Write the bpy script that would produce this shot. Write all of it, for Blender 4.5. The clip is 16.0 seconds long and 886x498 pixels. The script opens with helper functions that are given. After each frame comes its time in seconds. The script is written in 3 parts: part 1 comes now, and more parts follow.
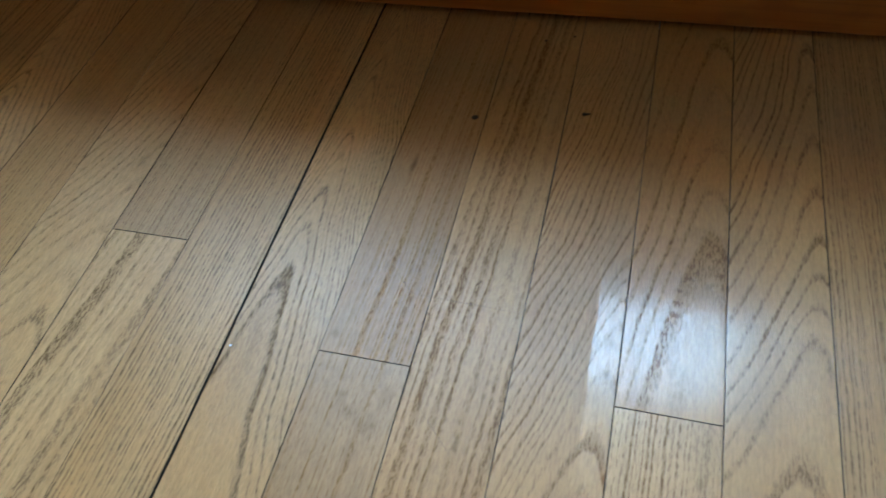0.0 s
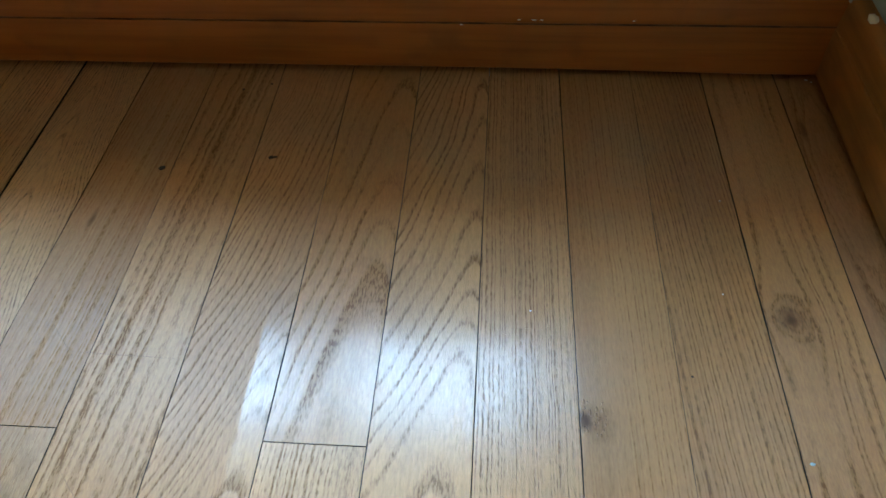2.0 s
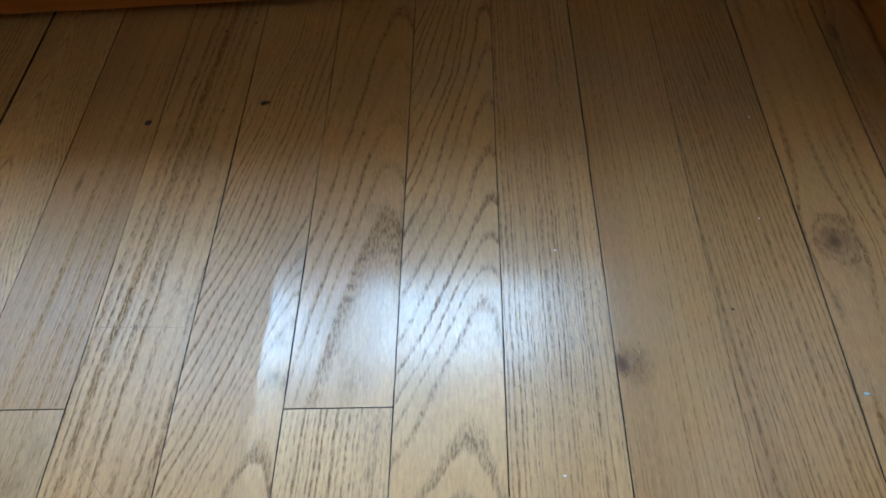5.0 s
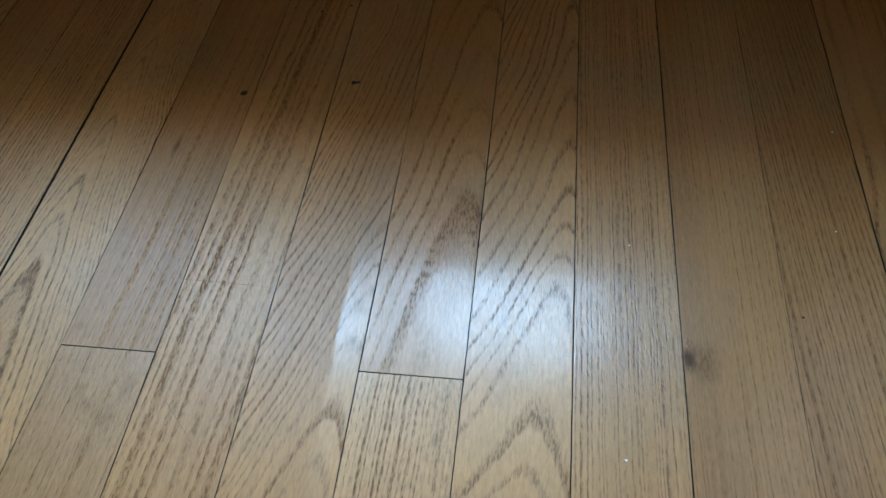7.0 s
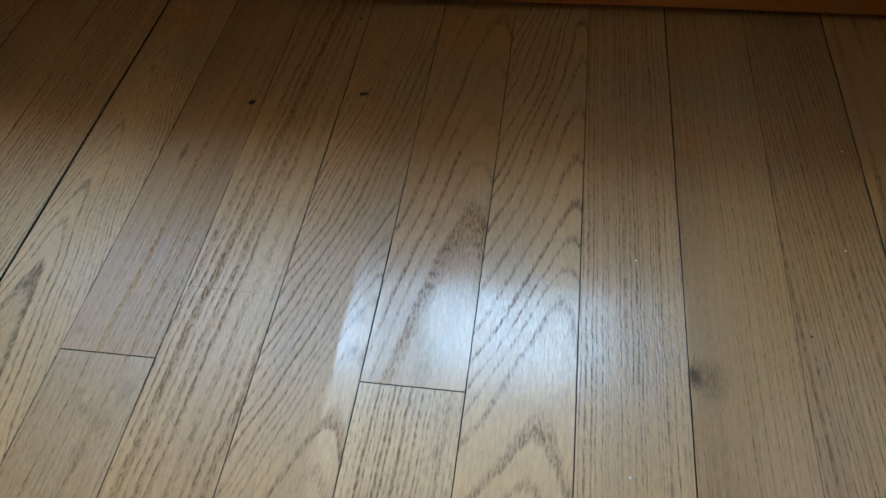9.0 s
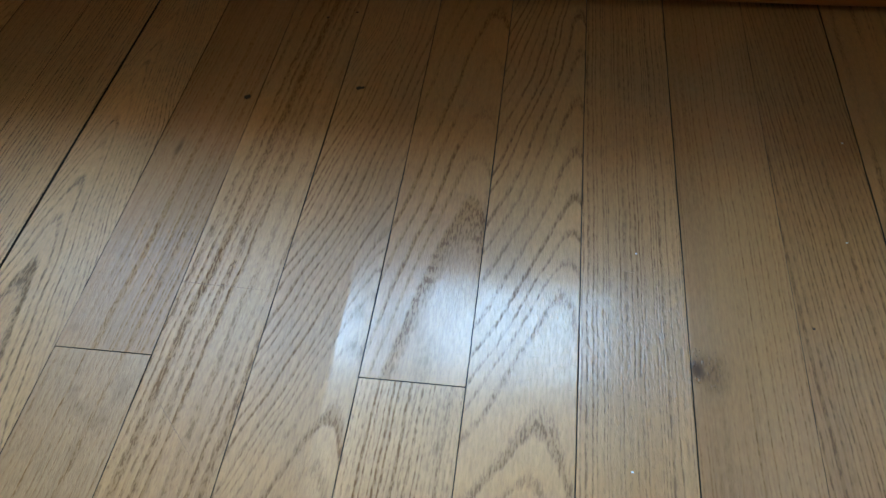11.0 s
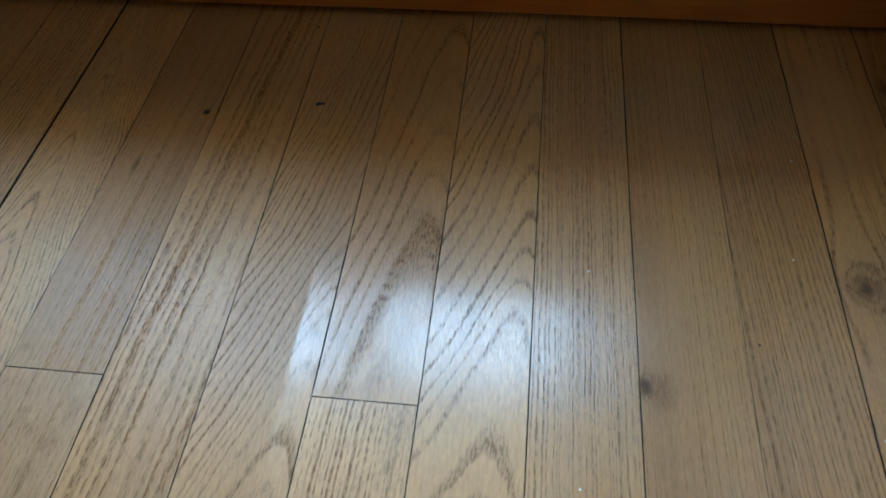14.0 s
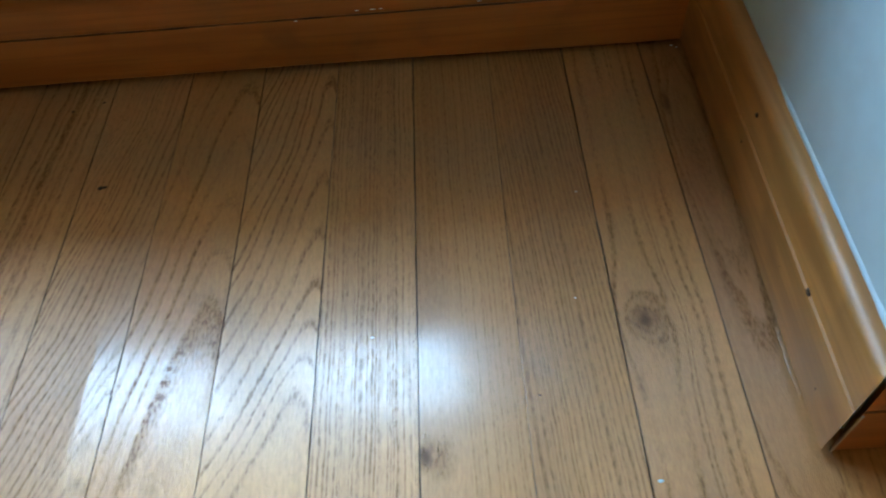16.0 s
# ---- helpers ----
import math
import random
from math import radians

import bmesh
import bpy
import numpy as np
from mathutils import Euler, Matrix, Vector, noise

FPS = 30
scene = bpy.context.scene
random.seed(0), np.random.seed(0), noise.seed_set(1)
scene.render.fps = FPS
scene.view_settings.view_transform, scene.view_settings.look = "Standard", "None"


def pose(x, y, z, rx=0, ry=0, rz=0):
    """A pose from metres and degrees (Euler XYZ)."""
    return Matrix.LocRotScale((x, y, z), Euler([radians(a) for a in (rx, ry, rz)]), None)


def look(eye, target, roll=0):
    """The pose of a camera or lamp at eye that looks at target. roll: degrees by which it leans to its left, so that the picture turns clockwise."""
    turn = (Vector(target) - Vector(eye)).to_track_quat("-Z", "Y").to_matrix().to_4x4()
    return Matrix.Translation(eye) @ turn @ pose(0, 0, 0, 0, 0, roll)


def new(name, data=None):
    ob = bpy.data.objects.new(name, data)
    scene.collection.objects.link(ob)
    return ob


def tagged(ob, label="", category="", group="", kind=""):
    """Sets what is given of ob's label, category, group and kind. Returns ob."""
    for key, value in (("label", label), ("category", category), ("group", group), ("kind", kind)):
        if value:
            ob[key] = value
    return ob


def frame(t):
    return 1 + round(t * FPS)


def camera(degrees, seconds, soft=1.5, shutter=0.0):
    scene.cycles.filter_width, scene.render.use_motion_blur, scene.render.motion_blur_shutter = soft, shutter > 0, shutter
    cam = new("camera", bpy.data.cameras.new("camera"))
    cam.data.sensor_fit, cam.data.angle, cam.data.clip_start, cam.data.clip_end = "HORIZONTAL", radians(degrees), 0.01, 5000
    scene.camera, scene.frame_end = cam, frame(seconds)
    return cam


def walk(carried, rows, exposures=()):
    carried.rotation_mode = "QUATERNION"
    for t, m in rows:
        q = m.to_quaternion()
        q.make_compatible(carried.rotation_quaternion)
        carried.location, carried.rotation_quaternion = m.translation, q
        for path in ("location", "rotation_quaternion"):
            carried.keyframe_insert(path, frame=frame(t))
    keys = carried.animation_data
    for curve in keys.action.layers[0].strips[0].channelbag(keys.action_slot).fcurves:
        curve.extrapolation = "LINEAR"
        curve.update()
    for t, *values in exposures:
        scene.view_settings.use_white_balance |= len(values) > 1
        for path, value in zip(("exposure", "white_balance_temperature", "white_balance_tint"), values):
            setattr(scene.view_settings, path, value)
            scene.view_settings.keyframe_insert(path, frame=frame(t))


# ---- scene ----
cam = camera(62.2, 16.0, soft=1.5, shutter=0.4)
PATH = [
    (0, (-0.3897, -0.5172, 0.3787), (-0.5004, -0.2344, -0.0185), -9.23),
    (0.5, (-0.3580, -0.5057, 0.3785), (-0.4524, -0.2192, -0.0202), -7.78),
    (1, (-0.3088, -0.5063, 0.3747), (-0.3707, -0.2044, -0.0191), -4.05),
    (1.5, (-0.2628, -0.5142, 0.3675), (-0.3009, -0.1921, -0.0131), -1.60),
    (2, (-0.2564, -0.5089, 0.3670), (-0.2890, -0.1842, -0.0118), -2.49),
    (2.5, (-0.2353, -0.4887, 0.3520), (-0.2596, -0.1702, -0.0327), -2.76),
    (3, (-0.2129, -0.4590, 0.3556), (-0.2210, -0.1566, -0.0425), -4.69),
    (3.5, (-0.2242, -0.4641, 0.3499), (-0.2156, -0.1666, -0.0518), -4.31),
    (4, (-0.2338, -0.4684, 0.3481), (-0.2354, -0.1757, -0.0573), -6.33),
    (4.5, (-0.2525, -0.4756, 0.3490), (-0.2673, -0.1869, -0.0589), -6.28),
    (5, (-0.2669, -0.4848, 0.3486), (-0.3003, -0.1970, -0.0588), -7.19),
    (5.2, (-0.2707, -0.4880, 0.3470), (-0.3082, -0.2007, -0.0605), -6.98),
    (7.3, (-0.2886, -0.5060, 0.3574), (-0.3512, -0.2196, -0.0476), -6.51),
    (7.5, (-0.2897, -0.5078, 0.3572), (-0.3528, -0.2190, -0.0461), -6.34),
    (8, (-0.2872, -0.5094, 0.3591), (-0.3519, -0.2170, -0.0414), -6.15),
    (8.5, (-0.2862, -0.5092, 0.3543), (-0.3525, -0.2136, -0.0435), -6.23),
    (9, (-0.2862, -0.5057, 0.3507), (-0.3520, -0.2092, -0.0465), -5.73),
    (11.5, (-0.2909, -0.5054, 0.3464), (-0.3519, -0.2105, -0.0528), -5.40),
    (12, (-0.2967, -0.5095, 0.3505), (-0.3554, -0.2160, -0.0500), -4.66),
    (12.5, (-0.2890, -0.5140, 0.3541), (-0.3487, -0.2206, -0.0463), -4.60),
    (13, (-0.2756, -0.5065, 0.3572), (-0.3329, -0.2082, -0.0400), -4.89),
    (13.5, (-0.2806, -0.5083, 0.3505), (-0.3347, -0.2083, -0.0458), -4.51),
    (14, (-0.2744, -0.4992, 0.3532), (-0.3235, -0.1996, -0.0441), -3.61),
    (14.5, (-0.2412, -0.4591, 0.3569), (-0.2913, -0.1628, -0.0427), -6.98),
    (15, (-0.2133, -0.4565, 0.3605), (-0.2617, -0.1597, -0.0389), -8.81),
    (15.5, (-0.1990, -0.4591, 0.3678), (-0.2348, -0.1609, -0.0320), -8.36),
    (16, (-0.1746, -0.4557, 0.3632), (-0.1897, -0.1548, -0.0358), -6.15),
]
EXPOSURES = [(0.0, -0.12), (0.5, -0.14), (1.0, -0.15), (1.5, -0.09), (2.0, 0.10), (2.5, 0.16), (3.2, 0.25), (3.8, 0.25), (4.6, 0.10), (5.2, -0.01), (8.5, -0.28), (9.2, -0.26), (12.5, -0.23), (13.5, -0.23), (14.5, -0.21), (15.0, 0.03), (15.5, 0.19), (16.0, 0.32)]
walk(cam, [(t, look(eye, target, roll)) for t, eye, target, roll in PATH], EXPOSURES)

# ---- light: an overcast sky outside a low pair of windows in the north wall ----
world = bpy.data.worlds.new("world")
world.use_nodes = True
scene.world = world
wn = world.node_tree
sky = wn.nodes.new("ShaderNodeTexSky")
sky.sky_type = 'NISHITA'
sky.sun_disc = False
sky.sun_elevation, sky.sun_rotation = radians(40), radians(160)
wn.links.new(sky.outputs[0], wn.nodes["Background"].inputs[0])
wn.nodes["Background"].inputs[1].default_value = 0.1

# the panes: (left edge, right edge); the shades hang down to PANE_TOP
PANES = [(-1.020, -0.552), (-0.458, -0.196)]
PANE_BOTTOM, PANE_TOP = 0.372, 0.775
PANE_Y = 0.072
for a, b in PANES:
    lamp = bpy.data.lights.new("window_daylight", 'AREA')
    lamp.shape = 'RECTANGLE'
    lamp.size, lamp.size_y = b - a, PANE_TOP - PANE_BOTTOM
    lamp.energy = 75.0 * lamp.size * lamp.size_y
    lamp.color = (0.385, 0.668, 1.0)
    new("window_daylight", lamp).matrix_world = pose((a + b) / 2, PANE_Y, (PANE_TOP + PANE_BOTTOM) / 2, -90)
    # fill lamp added behind the cloth of the shade above, for daylight soaking through
    lamp = bpy.data.lights.new("shade_fill", 'AREA')
    lamp.shape = 'RECTANGLE'
    lamp.size, lamp.size_y = b - a, 0.66
    lamp.energy = 150.0 * lamp.size * lamp.size_y
    lamp.color = (0.55, 0.77, 1.0)
    new("shade_fill", lamp).matrix_world = pose((a + b) / 2, PANE_Y + 0.008, 1.16, -90)


# ---- small helpers ----
def math_node(nt, op, a, b=None, c=None, clamp=False):
    n = nt.nodes.new("ShaderNodeMath")
    n.operation, n.use_clamp = op, clamp
    for i, v in enumerate((a, b, c)):
        if v is None:
            continue
        if isinstance(v, (int, float)):
            n.inputs[i].default_value = v
        else:
            nt.links.new(v, n.inputs[i])
    return n.outputs[0]


def smooth(nt, v, lo, hi, out_lo=0.0, out_hi=1.0):
    n = nt.nodes.new("ShaderNodeMapRange")
    n.interpolation_type = 'SMOOTHSTEP'
    nt.links.new(v, n.inputs["Value"])
    for key, val in (("From Min", lo), ("From Max", hi), ("To Min", out_lo), ("To Max", out_hi)):
        n.inputs[key].default_value = val
    return n.outputs[0]


def noise_at(nt, x, y, z, sx, sy, sz, seed=0.0, detail=2.0, rough=0.5):
    """Noise on coordinates stretched by sx, sy, sz per metre."""
    comb = nt.nodes.new("ShaderNodeCombineXYZ")
    for i, (v, s) in enumerate(((x, sx), (y, sy), (z, sz))):
        if v is None:
            comb.inputs[i].default_value = seed
        else:
            nt.links.new(math_node(nt, 'MULTIPLY_ADD', v, s, seed * (i + 1)), comb.inputs[i])
    n = nt.nodes.new("ShaderNodeTexNoise")
    n.inputs["Scale"].default_value = 1.0
    n.inputs["Detail"].default_value = detail
    n.inputs["Roughness"].default_value = rough
    nt.links.new(comb.outputs[0], n.inputs["Vector"])
    return n.outputs["Fac"]


def mix_color(nt, fac, a, b, blend='MIX'):
    n = nt.nodes.new("ShaderNodeMix")
    n.data_type, n.blend_type = 'RGBA', blend
    for i, v in ((0, fac), (6, a), (7, b)):
        if isinstance(v, (int, float)):
            n.inputs[i].default_value = v
        elif isinstance(v, tuple):
            n.inputs[i].default_value = (*v, 1)
        else:
            nt.links.new(v, n.inputs[i])
    return n.outputs[2]


def fresh(name):
    m = bpy.data.materials.new(name)
    m.use_nodes = True
    nt = m.node_tree
    bsdf = nt.nodes["Principled BSDF"]
    tc = nt.nodes.new("ShaderNodeTexCoord")
    sep = nt.nodes.new("ShaderNodeSeparateXYZ")
    nt.links.new(tc.outputs["Object"], sep.inputs[0])
    return m, nt, bsdf, sep.outputs[0], sep.outputs[1], sep.outputs[2]


def bump(nt, bsdf, height, strength, distance):
    b = nt.nodes.new("ShaderNodeBump")
    b.inputs["Strength"].default_value, b.inputs["Distance"].default_value = strength, distance
    nt.links.new(height, b.inputs["Height"])
    nt.links.new(b.outputs[0], bsdf.inputs["Normal"])


# ---- materials ----
COAT_EDGE = -0.3925      # east of this line the floor has a fresh gloss coat, west of it worn satin


def oak(seed, grain, light=(0.40, 0.245, 0.115), dark=(0.232, 0.103, 0.036), depth=1.0, marks=(), pores=1.0, wide=0.48, calm=(), relief=1.0):
    """Varnished oak. grain: ('arch', u0, v0, s, L) nested cathedral arches round (u0, v0), L the ring spacing;
    ('line', slope, L) straight grain; ('knot', uk, vk, L) lines that flow round a knot.
    marks: dark blemishes (x, y, rx, ry, strength); calm: patches of plain, even wood, likewise."""
    m, nt, bsdf, x, y, z = fresh("varnished_oak")
    wob = noise_at(nt, x, y, None, 14, 7, 0, seed, 2)
    jag = noise_at(nt, x, y, None, 330, 40, 0, seed + 3.1, 2)
    sway = noise_at(nt, x, y, None, 45, 30, 0, seed + 2.3, 2)
    kind = grain[0]
    if kind == 'arch':
        u0, drift, vr, m0, k, w0, rings, L = grain[1:]
        bend = noise_at(nt, x, y, None, 9, 16, 0, seed + 2.6, 1)
        du = math_node(nt, 'ADD', x, math_node(nt, 'MULTIPLY_ADD', math_node(nt, 'MINIMUM', y, -0.23), -drift, drift * vr - u0))
        du = math_node(nt, 'MULTIPLY_ADD', math_node(nt, 'ADD', bend, -0.5), 0.008, du)
        side = math_node(nt, 'ADD', math_node(nt, 'SQRT', math_node(nt, 'MULTIPLY_ADD', du, du, w0 * w0)), -w0)
        steep = math_node(nt, 'EXPONENT', math_node(nt, 'MULTIPLY', math_node(nt, 'ADD', y, -vr), k))
        f = math_node(nt, 'MULTIPLY_ADD', math_node(nt, 'MULTIPLY', side, m0), steep, y)
        wa, ja, sa = 0.034, 0.0085, 0.006
    elif kind == 'oval':
        u0, v0, s, L = grain[1:]
        du = math_node(nt, 'ADD', x, -u0)
        dv = math_node(nt, 'MULTIPLY', math_node(nt, 'ADD', y, -v0), s)
        f = math_node(nt, 'SQRT', math_node(nt, 'ADD', math_node(nt, 'MULTIPLY', du, du), math_node(nt, 'MULTIPLY', dv, dv)))
        wa, ja, sa = 1.5 * L, 0.35 * L, 0.6 * L
    elif kind == 'knot':
        uk, vk, L = grain[1:]
        du = math_node(nt, 'ADD', x, -uk)
        dv = math_node(nt, 'MULTIPLY', math_node(nt, 'ADD', y, -vk), 1 / 0.032)
        g = math_node(nt, 'MULTIPLY', math_node(nt, 'EXPONENT', math_node(nt, 'MULTIPLY', math_node(nt, 'MULTIPLY', dv, dv), -1.0)), -0.00017)
        f2 = math_node(nt, 'ADD', math_node(nt, 'MULTIPLY', du, du), g)
        f = math_node(nt, 'SQRT', math_node(nt, 'MAXIMUM', f2, 0.0))
        ev = math_node(nt, 'MULTIPLY', math_node(nt, 'ADD', y, -vk), 0.72)
        ring = math_node(nt, 'SQRT', math_node(nt, 'ADD', math_node(nt, 'MULTIPLY', du, du), math_node(nt, 'MULTIPLY', ev, ev)))
        ring = math_node(nt, 'MULTIPLY_ADD', noise_at(nt, x, y, None, 48, 38, 0, seed + 6.1, 2), 0.018, math_node(nt, 'ADD', ring, -0.009))
        close = smooth(nt, ring, 0.006, 0.018, 1.0, 0.0)
        f = math_node(nt, 'ADD', math_node(nt, 'MULTIPLY', f, math_node(nt, 'SUBTRACT', 1.0, close)), math_node(nt, 'MULTIPLY', math_node(nt, 'MULTIPLY', ring, 1.25), close))
        wa, ja, sa = 1.2 * L, 0.22 * L, 0.4 * L
    else:
        slope, L = grain[1:]
        f = math_node(nt, 'MULTIPLY_ADD', y, -slope, x)
        wa, ja, sa = (1.1 * L, 0.13 * L, 0.55 * L) if L > 0.004 else (1.3 * L, 0.26 * L, 0.7 * L)
    f = math_node(nt, 'MULTIPLY_ADD', math_node(nt, 'ADD', wob, -0.5), wa, f)
    f = math_node(nt, 'MULTIPLY_ADD', math_node(nt, 'ADD', jag, -0.5), ja, f)
    f = math_node(nt, 'MULTIPLY_ADD', math_node(nt, 'ADD', sway, -0.5), sa, f)
    if kind == 'arch':
        # the growth rings' tips: those given, then outwards at about L
        tips, ring_rng = sorted(rings), random.Random(int(seed * 10))
        while tips[-1] < 0.5:
            tips.append(tips[-1] + L * ring_rng.uniform(0.6, 1.4))
        while tips[0] > -1.0:
            tips.insert(0, tips[0] - 0.034 * ring_rng.uniform(0.7, 1.4))
        curve = nt.nodes.new("ShaderNodeFloatCurve")
        points = curve.mapping.curves[0].points
        count = len(tips) - 1
        points[0].location, points[1].location = (0, 0), (1, 1)
        for i, tip in enumerate(tips[1:-1], 1):
            points.new((tip - tips[0]) / (tips[-1] - tips[0]), i / count)
        for pt in points:
            pt.handle_type = 'VECTOR'
        curve.mapping.update()
        nt.links.new(math_node(nt, 'MULTIPLY_ADD', f, 1 / (tips[-1] - tips[0]), -tips[0] / (tips[-1] - tips[0])), curve.inputs["Value"])
        q = math_node(nt, 'MULTIPLY_ADD', curve.outputs[0], float(count), 0.14)
    else:
        q = math_node(nt, 'MULTIPLY_ADD', f, 1 / L, seed * 1.7)
        uneven = noise_at(nt, q, None, None, 0.55, 0, 0, seed + 7.7, 1)
        q = math_node(nt, 'MULTIPLY_ADD', uneven, 3.0, q)
    p = math_node(nt, 'FRACT', q)
    band = math_node(nt, 'MULTIPLY', smooth(nt, p, 0.0, 0.14), smooth(nt, p, 0.16, wide, 1.0, 0.0))
    wn_node = nt.nodes.new("ShaderNodeTexWhiteNoise")
    wn_node.noise_dimensions = '1D'
    nt.links.new(math_node(nt, 'FLOOR', q), wn_node.inputs["W"])
    each = math_node(nt, 'MULTIPLY_ADD', wn_node.outputs[0], 0.75, 0.33)
    band = math_node(nt, 'MULTIPLY', band, each)
    patchy = smooth(nt, noise_at(nt, x, y, None, 30, 9, 0, seed + 11.3, 2), 0.30, 0.60, 0.55, 1.0)
    band = math_node(nt, 'MULTIPLY', band, patchy)
    for cx, cy, rx, ry, k in calm:
        ex = math_node(nt, 'MULTIPLY', math_node(nt, 'ADD', x, -cx), 1 / rx)
        ey = math_node(nt, 'MULTIPLY', math_node(nt, 'ADD', y, -cy), 1 / ry)
        d = math_node(nt, 'ADD', math_node(nt, 'MULTIPLY', ex, ex), math_node(nt, 'MULTIPLY', ey, ey))
        band = math_node(nt, 'MULTIPLY', band, smooth(nt, d, 0.35, 1.2, 1.0 - k, 1.0))
    pore_n = noise_at(nt, x, y, None, 1000, 210, 0, seed + 1.9, 2, 0.6)
    pore = smooth(nt, pore_n, 0.45, 0.62)
    silk = noise_at(nt, x, y, None, 700, 130, 0, seed + 6.9, 2, 0.6)
    fibre = noise_at(nt, x, y, None, 420, 7, 0, seed + 4.4, 3, 0.6)
    tone = noise_at(nt, x, y, None, 16, 4, 0, seed + 5.5, 2)
    dashed = math_node(nt, 'MULTIPLY', band, math_node(nt, 'MULTIPLY_ADD', pore, 0.50, 0.56))
    fleck = math_node(nt, 'MULTIPLY', pore, math_node(nt, 'MULTIPLY_ADD', band, 0.5, 0.26 * pores))
    amount = math_node(nt, 'ADD', math_node(nt, 'MULTIPLY', dashed, 0.95 * depth), math_node(nt, 'MULTIPLY', fleck, 0.75), clamp=True)
    col = mix_color(nt, amount, light, dark)
    shade = math_node(nt, 'ADD', smooth(nt, tone, 0.25, 0.75, 0.84, 1.10), math_node(nt, 'ADD', math_node(nt, 'MULTIPLY_ADD', fibre, 0.34, -0.17), math_node(nt, 'MULTIPLY_ADD', silk, 0.50, -0.25)))
    comb = nt.nodes.new("ShaderNodeCombineColor")
    for i, k in enumerate((0.80, 1.0, 1.25)):
        nt.links.new(math_node(nt, 'POWER', shade, k), comb.inputs[i])
    col = mix_color(nt, 1.0, col, comb.outputs[0], 'MULTIPLY')
    rust = smooth(nt, noise_at(nt, x, y, None, 60, 6, 0, seed + 13.7, 3, 0.6), 0.45, 0.72, 0.0, 0.22)
    col = mix_color(nt, rust, col, mix_color(nt, 1.0, col, (1.0, 0.91, 0.72), 'MULTIPLY'))
    spots = None
    for mx, my, rx, ry, k in marks:
        ex = math_node(nt, 'MULTIPLY', math_node(nt, 'ADD', x, -mx), 1 / rx)
        ey = math_node(nt, 'MULTIPLY', math_node(nt, 'ADD', y, -my), 1 / ry)
        d = math_node(nt, 'ADD', math_node(nt, 'MULTIPLY', ex, ex), math_node(nt, 'MULTIPLY', ey, ey))
        d = math_node(nt, 'MULTIPLY_ADD', noise_at(nt, x, y, None, 260, 130, 0, seed + 9.1, 2), 0.9, math_node(nt, 'ADD', math_node(nt, 'POWER', d, 0.5), -0.45))
        spot = smooth(nt, d, 0.0, 1.15, k, 0.0)
        if k < 0.6:
            spot = math_node(nt, 'MULTIPLY', spot, math_node(nt, 'MULTIPLY_ADD', pore, 0.45, 0.75))
        spots = spot if spots is None else math_node(nt, 'MAXIMUM', spots, spot)
        col = mix_color(nt, spot, col, (0.070, 0.028, 0.012) if k >= 0.6 else (0.125, 0.054, 0.021))
    nt.links.new(col, bsdf.inputs["Base Color"])
    gloss = smooth(nt, math_node(nt, 'MULTIPLY_ADD', noise_at(nt, x, y, None, 90, 60, 0, 2.2, 2), 0.004, x), COAT_EDGE + 0.0015, COAT_EDGE + 0.0028)
    rub = noise_at(nt, x, y, None, 45, 25, 0, seed + 8.8, 3, 0.6)
    rough = math_node(nt, 'MULTIPLY_ADD', rub, 0.14, math_node(nt, 'MULTIPLY_ADD', gloss, 0.02, 0.31))
    nt.links.new(math_node(nt, 'MULTIPLY_ADD', dashed, 0.10, rough), bsdf.inputs["Roughness"])
    open_grain = dashed if spots is None else math_node(nt, 'MAXIMUM', dashed, spots)
    nt.links.new(math_node(nt, 'MULTIPLY_ADD', open_grain, -0.50, math_node(nt, 'MULTIPLY_ADD', gloss, 0.04, 0.62), clamp=True), bsdf.inputs["Specular IOR Level"])
    nt.links.new(math_node(nt, 'MULTIPLY', gloss, math_node(nt, 'MULTIPLY_ADD', open_grain, -0.52, math_node(nt, 'MULTIPLY_ADD', pore, -0.38, 0.92), clamp=True)), bsdf.inputs["Coat Weight"])
    nt.links.new(math_node(nt, 'MULTIPLY_ADD', rub, 0.12, 0.07), bsdf.inputs["Coat Roughness"])
    bsdf.inputs["Coat IOR"].default_value = 1.54
    bsdf.inputs["Coat Tint"].default_value = (1.0, 1.0, 1.0, 1)
    peel = noise_at(nt, x, y, None, 230, 150, 0, 6.6, 2, 0.5)
    h = math_node(nt, 'MULTIPLY_ADD', peel, 0.20, math_node(nt, 'MULTIPLY', dashed, -0.36))
    h = math_node(nt, 'MULTIPLY_ADD', silk, 0.22, h)
    h = math_node(nt, 'MULTIPLY_ADD', pore, -0.28, h)
    bump(nt, bsdf, h, 0.6, 0.00030 * relief)
    nt.links.new(bsdf.inputs["Normal"].links[0].from_socket, bsdf.inputs["Coat Normal"])
    return m


